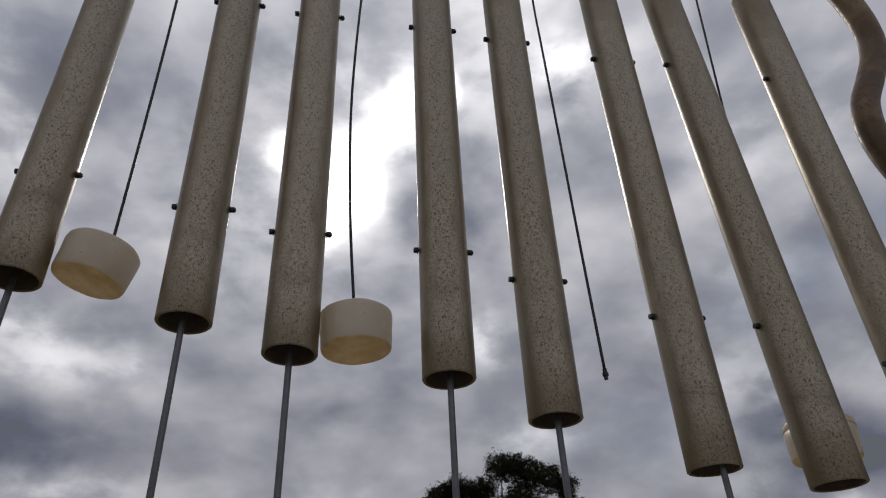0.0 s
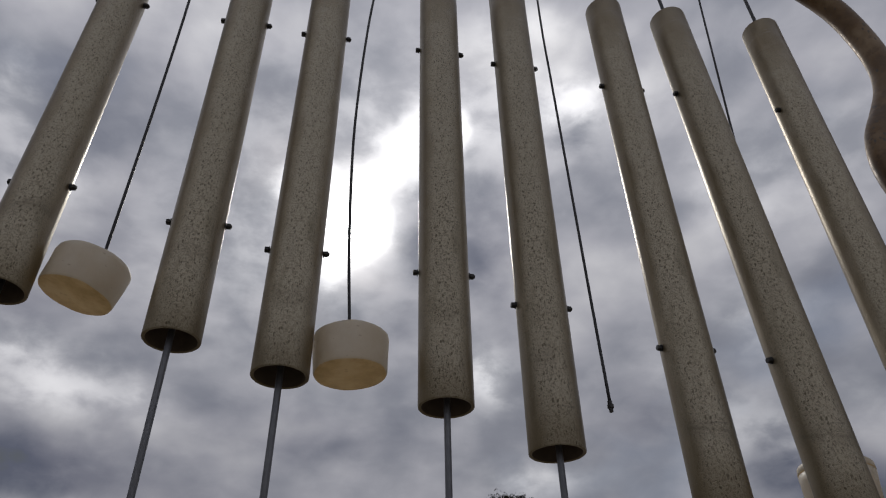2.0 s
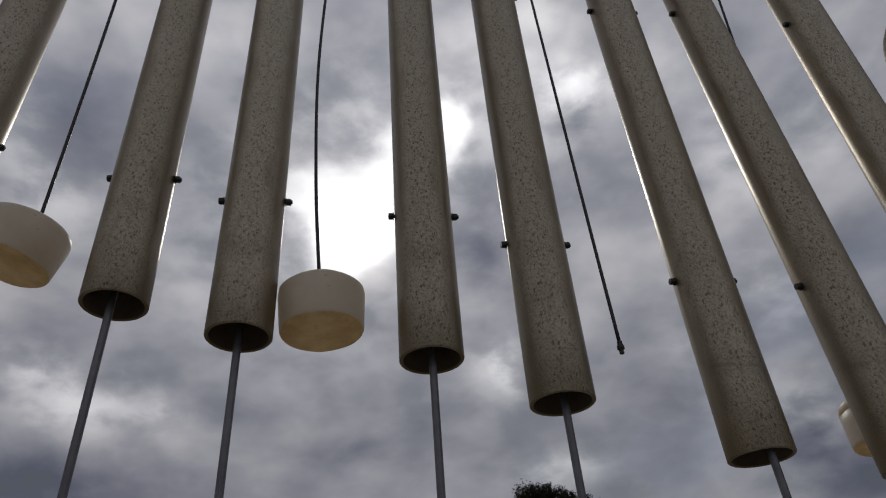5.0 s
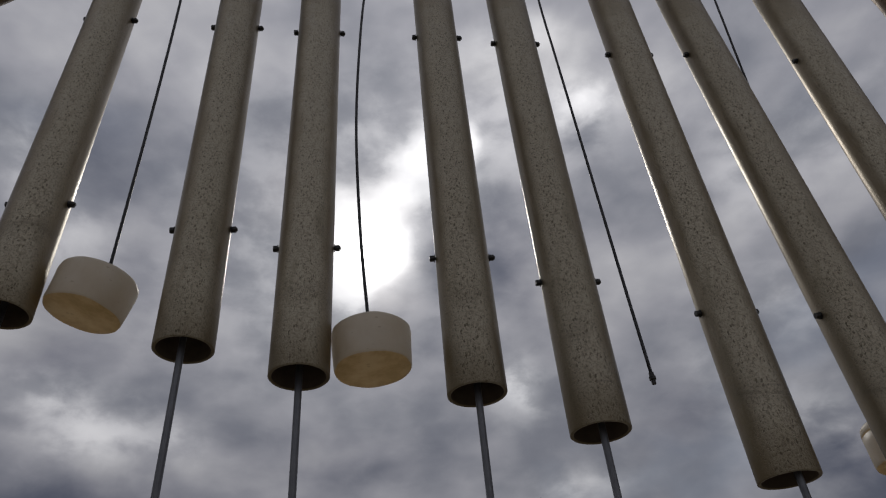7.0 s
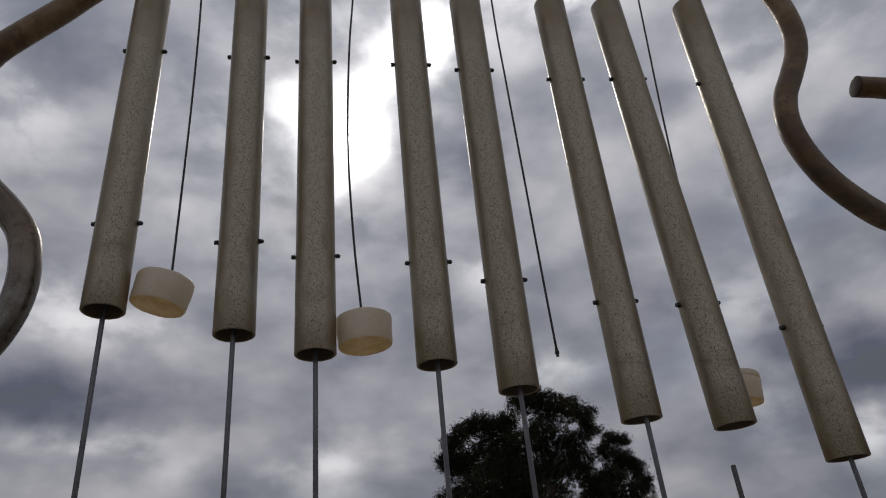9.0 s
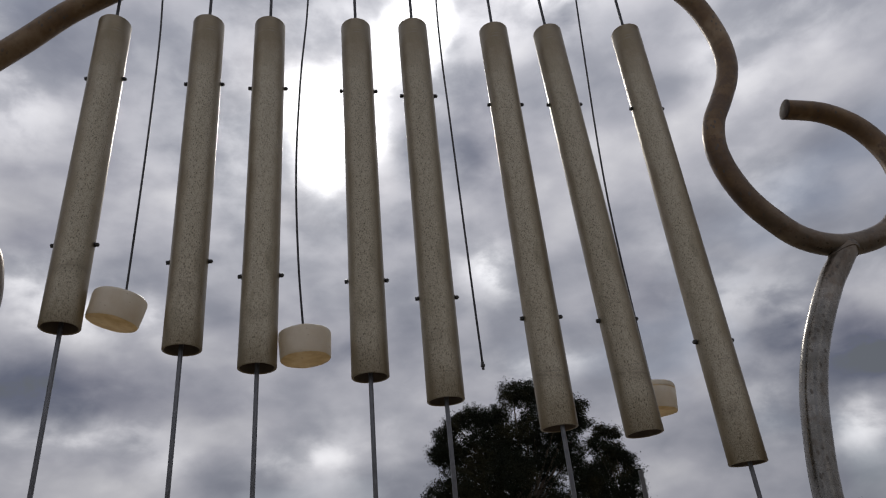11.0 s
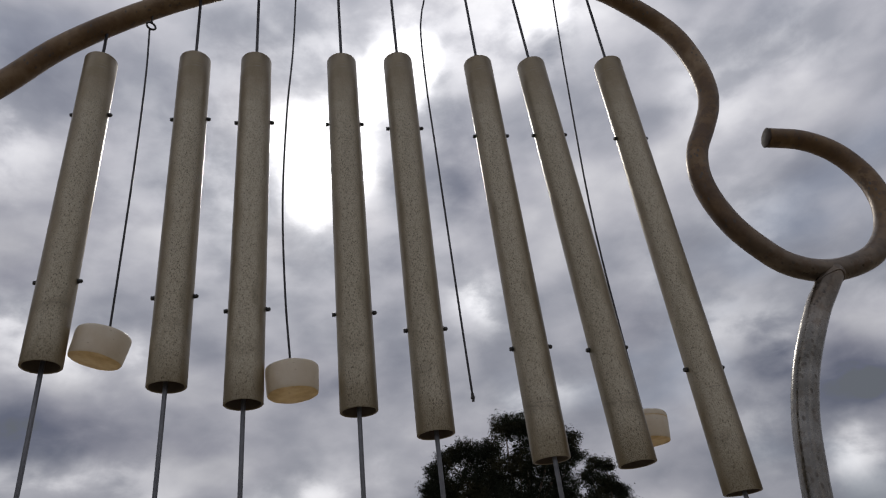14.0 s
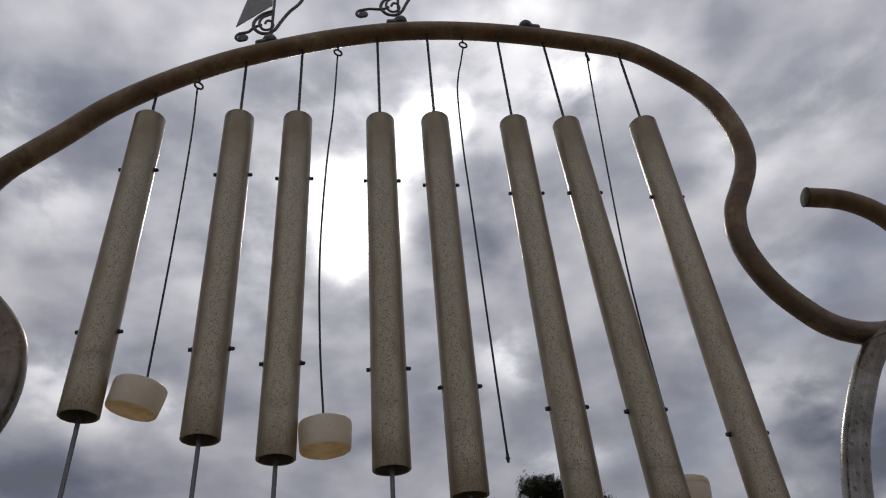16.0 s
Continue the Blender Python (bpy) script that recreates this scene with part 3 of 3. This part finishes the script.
stop = lathe([(0, 0.009), (0.0038, 0.009), (0.0038, 0.003), (0.0052, 0.0022), (0.0052, -0.003), (0.0034, -0.004), (0.0034, -0.010), (0, -0.010)], 12, closed=False)
end = part("end_stop", stop, BOLT, bare, "small dark metal crimp", smooth=False)
end.location = line3[-1]


# ---- iron ornaments on the arch ----
def spiral(cx, cz, r0, r1, a0, a1, n=22):
    return [Vector((cx + (r0 + (r1 - r0) * k / n) * math.cos(radians(a0 + (a1 - a0) * k / n)), 0, cz + (r0 + (r1 - r0) * k / n) * math.sin(radians(a0 + (a1 - a0) * k / n)))) for k in range(n + 1)]


def clamp_mesh(lean, way):
    bm = block(bmesh.new(), (0.070, 0.036, 0.024), lean @ Matrix.Translation((-0.010 * way, 0, 0.009)), 0.004)
    return lathe([(0, 0.044), (0.010, 0.042), (0.019, 0.036), (0.025, 0.026), (0.026, -0.004), (0, -0.004)], 24, bm, lean @ Matrix.Translation((0.006 * way, 0, 0)), False)


def ornament(x, plate, tx, tz):
    thing = tagged(new("iron_ornament"), "dark wrought iron scroll ornament on the arch" + (" with a pointed plate" if plate else ""), "ornament", "ornaments on the arch")
    z = arch_z(x) + R_PIPE
    slope = math.atan2(arch_z(x + 0.05) - arch_z(x - 0.05), 0.1)
    thing.matrix_world = Matrix.Translation((x, 0, z))
    lean = Matrix.Rotation(-slope, 4, "Y")
    part("clamp", clamp_mesh(lean, 1), IRON, thing)
    part("stem", sweep([Vector((0, 0, 0.0)), Vector((0, 0, 0.36))], 0.0052, 10), IRON, thing)
    # long tail that ends in a curl
    tail = spiral(tx, tz, 0.006, 0.028, 330, 90, 18) + [Vector((tx * 0.79, 0, tz + 0.036)), Vector((-0.06, 0, 0.093)), Vector((-0.035, 0, 0.108))]
    tail = smooth_path(tail, 2)
    scroll = part("tail_scroll", sweep(tail, 0.0056, 10, flat=0.8), IRON, thing)
    disc = lathe([(0, 0.003), (0.016, 0.003), (0.0175, 0), (0.016, -0.003), (0, -0.003)], 20, None, Matrix.Translation((tx + 0.004, 0, tz + 0.002)) @ Matrix.Rotation(radians(90), 4, "X"), False)
    part("curl_disc", disc, IRON, scroll)
    loop = [(0.0, 0.19), (-0.035, 0.168), (-0.06, 0.13), (-0.062, 0.095), (-0.042, 0.066), (-0.012, 0.062), (0.012, 0.085), (0.03, 0.13), (0.055, 0.185), (0.085, 0.23), (0.10, 0.27), (0.09, 0.31), (0.05, 0.33), (0.0, 0.335)]
    part("outer_loop", sweep(smooth_path([Vector((a, 0, b)) for a, b in loop], 5), 0.0062, 10, flat=0.8), IRON, thing)
    inner = [(-0.004, 0.172), (-0.036, 0.148), (-0.044, 0.114), (-0.030, 0.084), (-0.008, 0.084), (0.004, 0.104), (-0.003, 0.128), (-0.018, 0.132), (-0.025, 0.116)]
    part("inner_loop", sweep(smooth_path([Vector((a, 0, b)) for a, b in inner], 5), 0.005, 10, flat=0.8), IRON, thing)
    if plate:
        bm = bmesh.new()
        tri = [(-0.122, 0.092), (-0.006, 0.222), (-0.01, 0.33), (-0.088, 0.30)]
        front = [bm.verts.new((a, -0.002, b)) for a, b in tri]
        back = [bm.verts.new((a, 0.002, b)) for a, b in tri]
        bm.faces.new(front), bm.faces.new(back[::-1])
        for j in range(4):
            bm.faces.new((front[j], back[j], back[(j + 1) % 4], front[(j + 1) % 4]))
        bmesh.ops.recalc_face_normals(bm, faces=bm.faces)
        part("plate", bm, PLATE, thing, "flat grey pointed metal plate", smooth=False)


ornament(-0.367, True, -0.096, 0.032)
ornament(0.080, False, -0.132, 0.058)
stub = clamp_mesh(Matrix.Rotation(-math.atan2(arch_z(0.599) - arch_z(0.499), 0.1), 4, "Y"), -1)
stub = tagged(part("iron_clamp", stub, IRON), "dark iron clamp on the arch that has lost its ornament", "clamp")
stub.location = (0.549, 0, arch_z(0.549) + R_PIPE)


# ---- trees ----
def tree(name, base, height, clumps, label, seed, leaf=0.062):
    """clumps: (dx, dz, radius) of leaf masses, from the foot of the trunk."""
    rng = np.random.default_rng(seed)
    thing = tagged(new("tree"), label, "tree", "trees behind the frame")
    thing.matrix_world = Matrix.Translation(base)
    bm = sweep(smooth_path([Vector((0, 0, -0.2)), Vector((0.1, 0, height * 0.2)), Vector((-0.1, 0.1, height * 0.45)), Vector((0.1, 0, height * 0.8))], 4),
               [height * 0.035 * (1 - 0.8 * k / 12) for k in range(13)], 10)
    part("trunk", bm, BARK, thing)
    verts = []
    bm = bmesh.new()
    for dx, dz, r in clumps:
        mid = Vector((dx, rng.uniform(-0.5, 0.5) * r, dz))
        root = Vector((0.0, 0, min(dz * 0.6, height * 0.45)))
        bend = (root + mid) / 2 + Vector((0, 0, -0.1 * r))
        limb = smooth_path([root, bend, mid], 4)
        sweep(limb, [0.03 * height * 0.35 * (1 - 0.8 * k / (len(limb) - 1)) for k in range(len(limb))], 6, bm=bm)
        # small twig tufts over the mass, each a handful of leaves
        r *= 0.93
        count = int(190 * r * r) + 16
        d = rng.normal(size=(count, 3))
        d /= np.linalg.norm(d, axis=1)[:, None]
        tuft = np.array(mid) + d * (r * rng.uniform(0.1, 1.16, (count, 1)) ** 0.6) * (1, 1, 0.9)
        each = 46
        c = np.repeat(tuft, each, 0) + rng.normal(size=(count * each, 3)) * np.repeat(rng.uniform(0.06, 0.16, (count, 1)), each, 0) * (1, 1, 0.85)
        u = rng.normal(size=c.shape)
        u /= np.linalg.norm(u, axis=1)[:, None]
        w = np.cross(u, rng.normal(size=c.shape))
        w /= np.linalg.norm(w, axis=1)[:, None]
        u *= leaf * rng.uniform(0.5, 1.1, (len(c), 1))
        w *= leaf * rng.uniform(0.22, 0.45, (len(c), 1))
        verts.append(np.stack((c - u, c + w, c + u, c - w), 1).reshape(-1, 3))
    part("limbs", bm, BARK, thing)
    me = bpy.data.meshes.new("crown")
    verts = np.concatenate(verts)
    me.from_pydata(verts.tolist(), [], np.arange(len(verts)).reshape(-1, 4).tolist())
    me.materials.append(LEAF)
    crown = new("crown", me)
    crown.parent = thing
    return thing


tree("tree", (8.8, 35, 0), 10.2, [(-0.04, 10.72, 0.88), (0.94, 10.87, 0.85), (1.7, 10.59, 0.95), (2.64, 10.14, 0.82), (3.48, 9.83, 0.63), (3.64, 9.04, 0.63), (-0.82, 9.76, 0.63), (-2.39, 9.58, 0.82), (-3.24, 9.37, 0.69),
                                 (-1.58, 9.45, 0.76), (-3.94, 8.84, 0.63), (-4.33, 7.92, 0.63), (-3.57, 7.85, 1.07), (-2.14, 8.02, 1.26), (-0.56, 8.42, 1.2), (1.08, 8.94, 1.26), (2.56, 8.46, 0.82), (2.65, 7.34, 1.07),
                                 (1.07, 7.18, 1.42), (-0.84, 6.63, 1.57), (-2.67, 6.24, 1.57), (3.35, 6.27, 0.95), (-3.92, 5.54, 1.42), (-1.13, 4.75, 1.89), (1.82, 4.75, 1.73)],
     "large dark green broad-leaved tree with an uneven crown", 3)
tree("tree", (14.0, 35.0, 0), 7.8, [(-0.48, 8.56, 0.44), (0.11, 8.36, 0.41), (-0.88, 7.79, 0.66), (-0.02, 7.42, 0.69), (0.62, 6.93, 0.5), (0.74, 6.14, 0.69), (-0.69, 6.6, 0.95), (-1.4, 5.53, 1.1), (0.04, 5.13, 1.1),
                                 (-0.96, 4.13, 1.26)],
     "smaller dark green tree beside a large tree", 5)
tree("tree", (4.2, 44, 0), 5.0, [(-0.6, 4.9, 0.7), (0.4, 5.3, 0.6), (0.1, 4.0, 1.1), (1.2, 3.9, 0.8)], "low dark green tree in the distance", 8)
tree("tree", (33.5, 44, 0), 4.4, [(-0.6, 4.1, 0.8), (0.5, 4.0, 0.8), (0.1, 3.2, 1.2), (1.4, 3.5, 0.9)], "low dark green tree in the distance", 9)
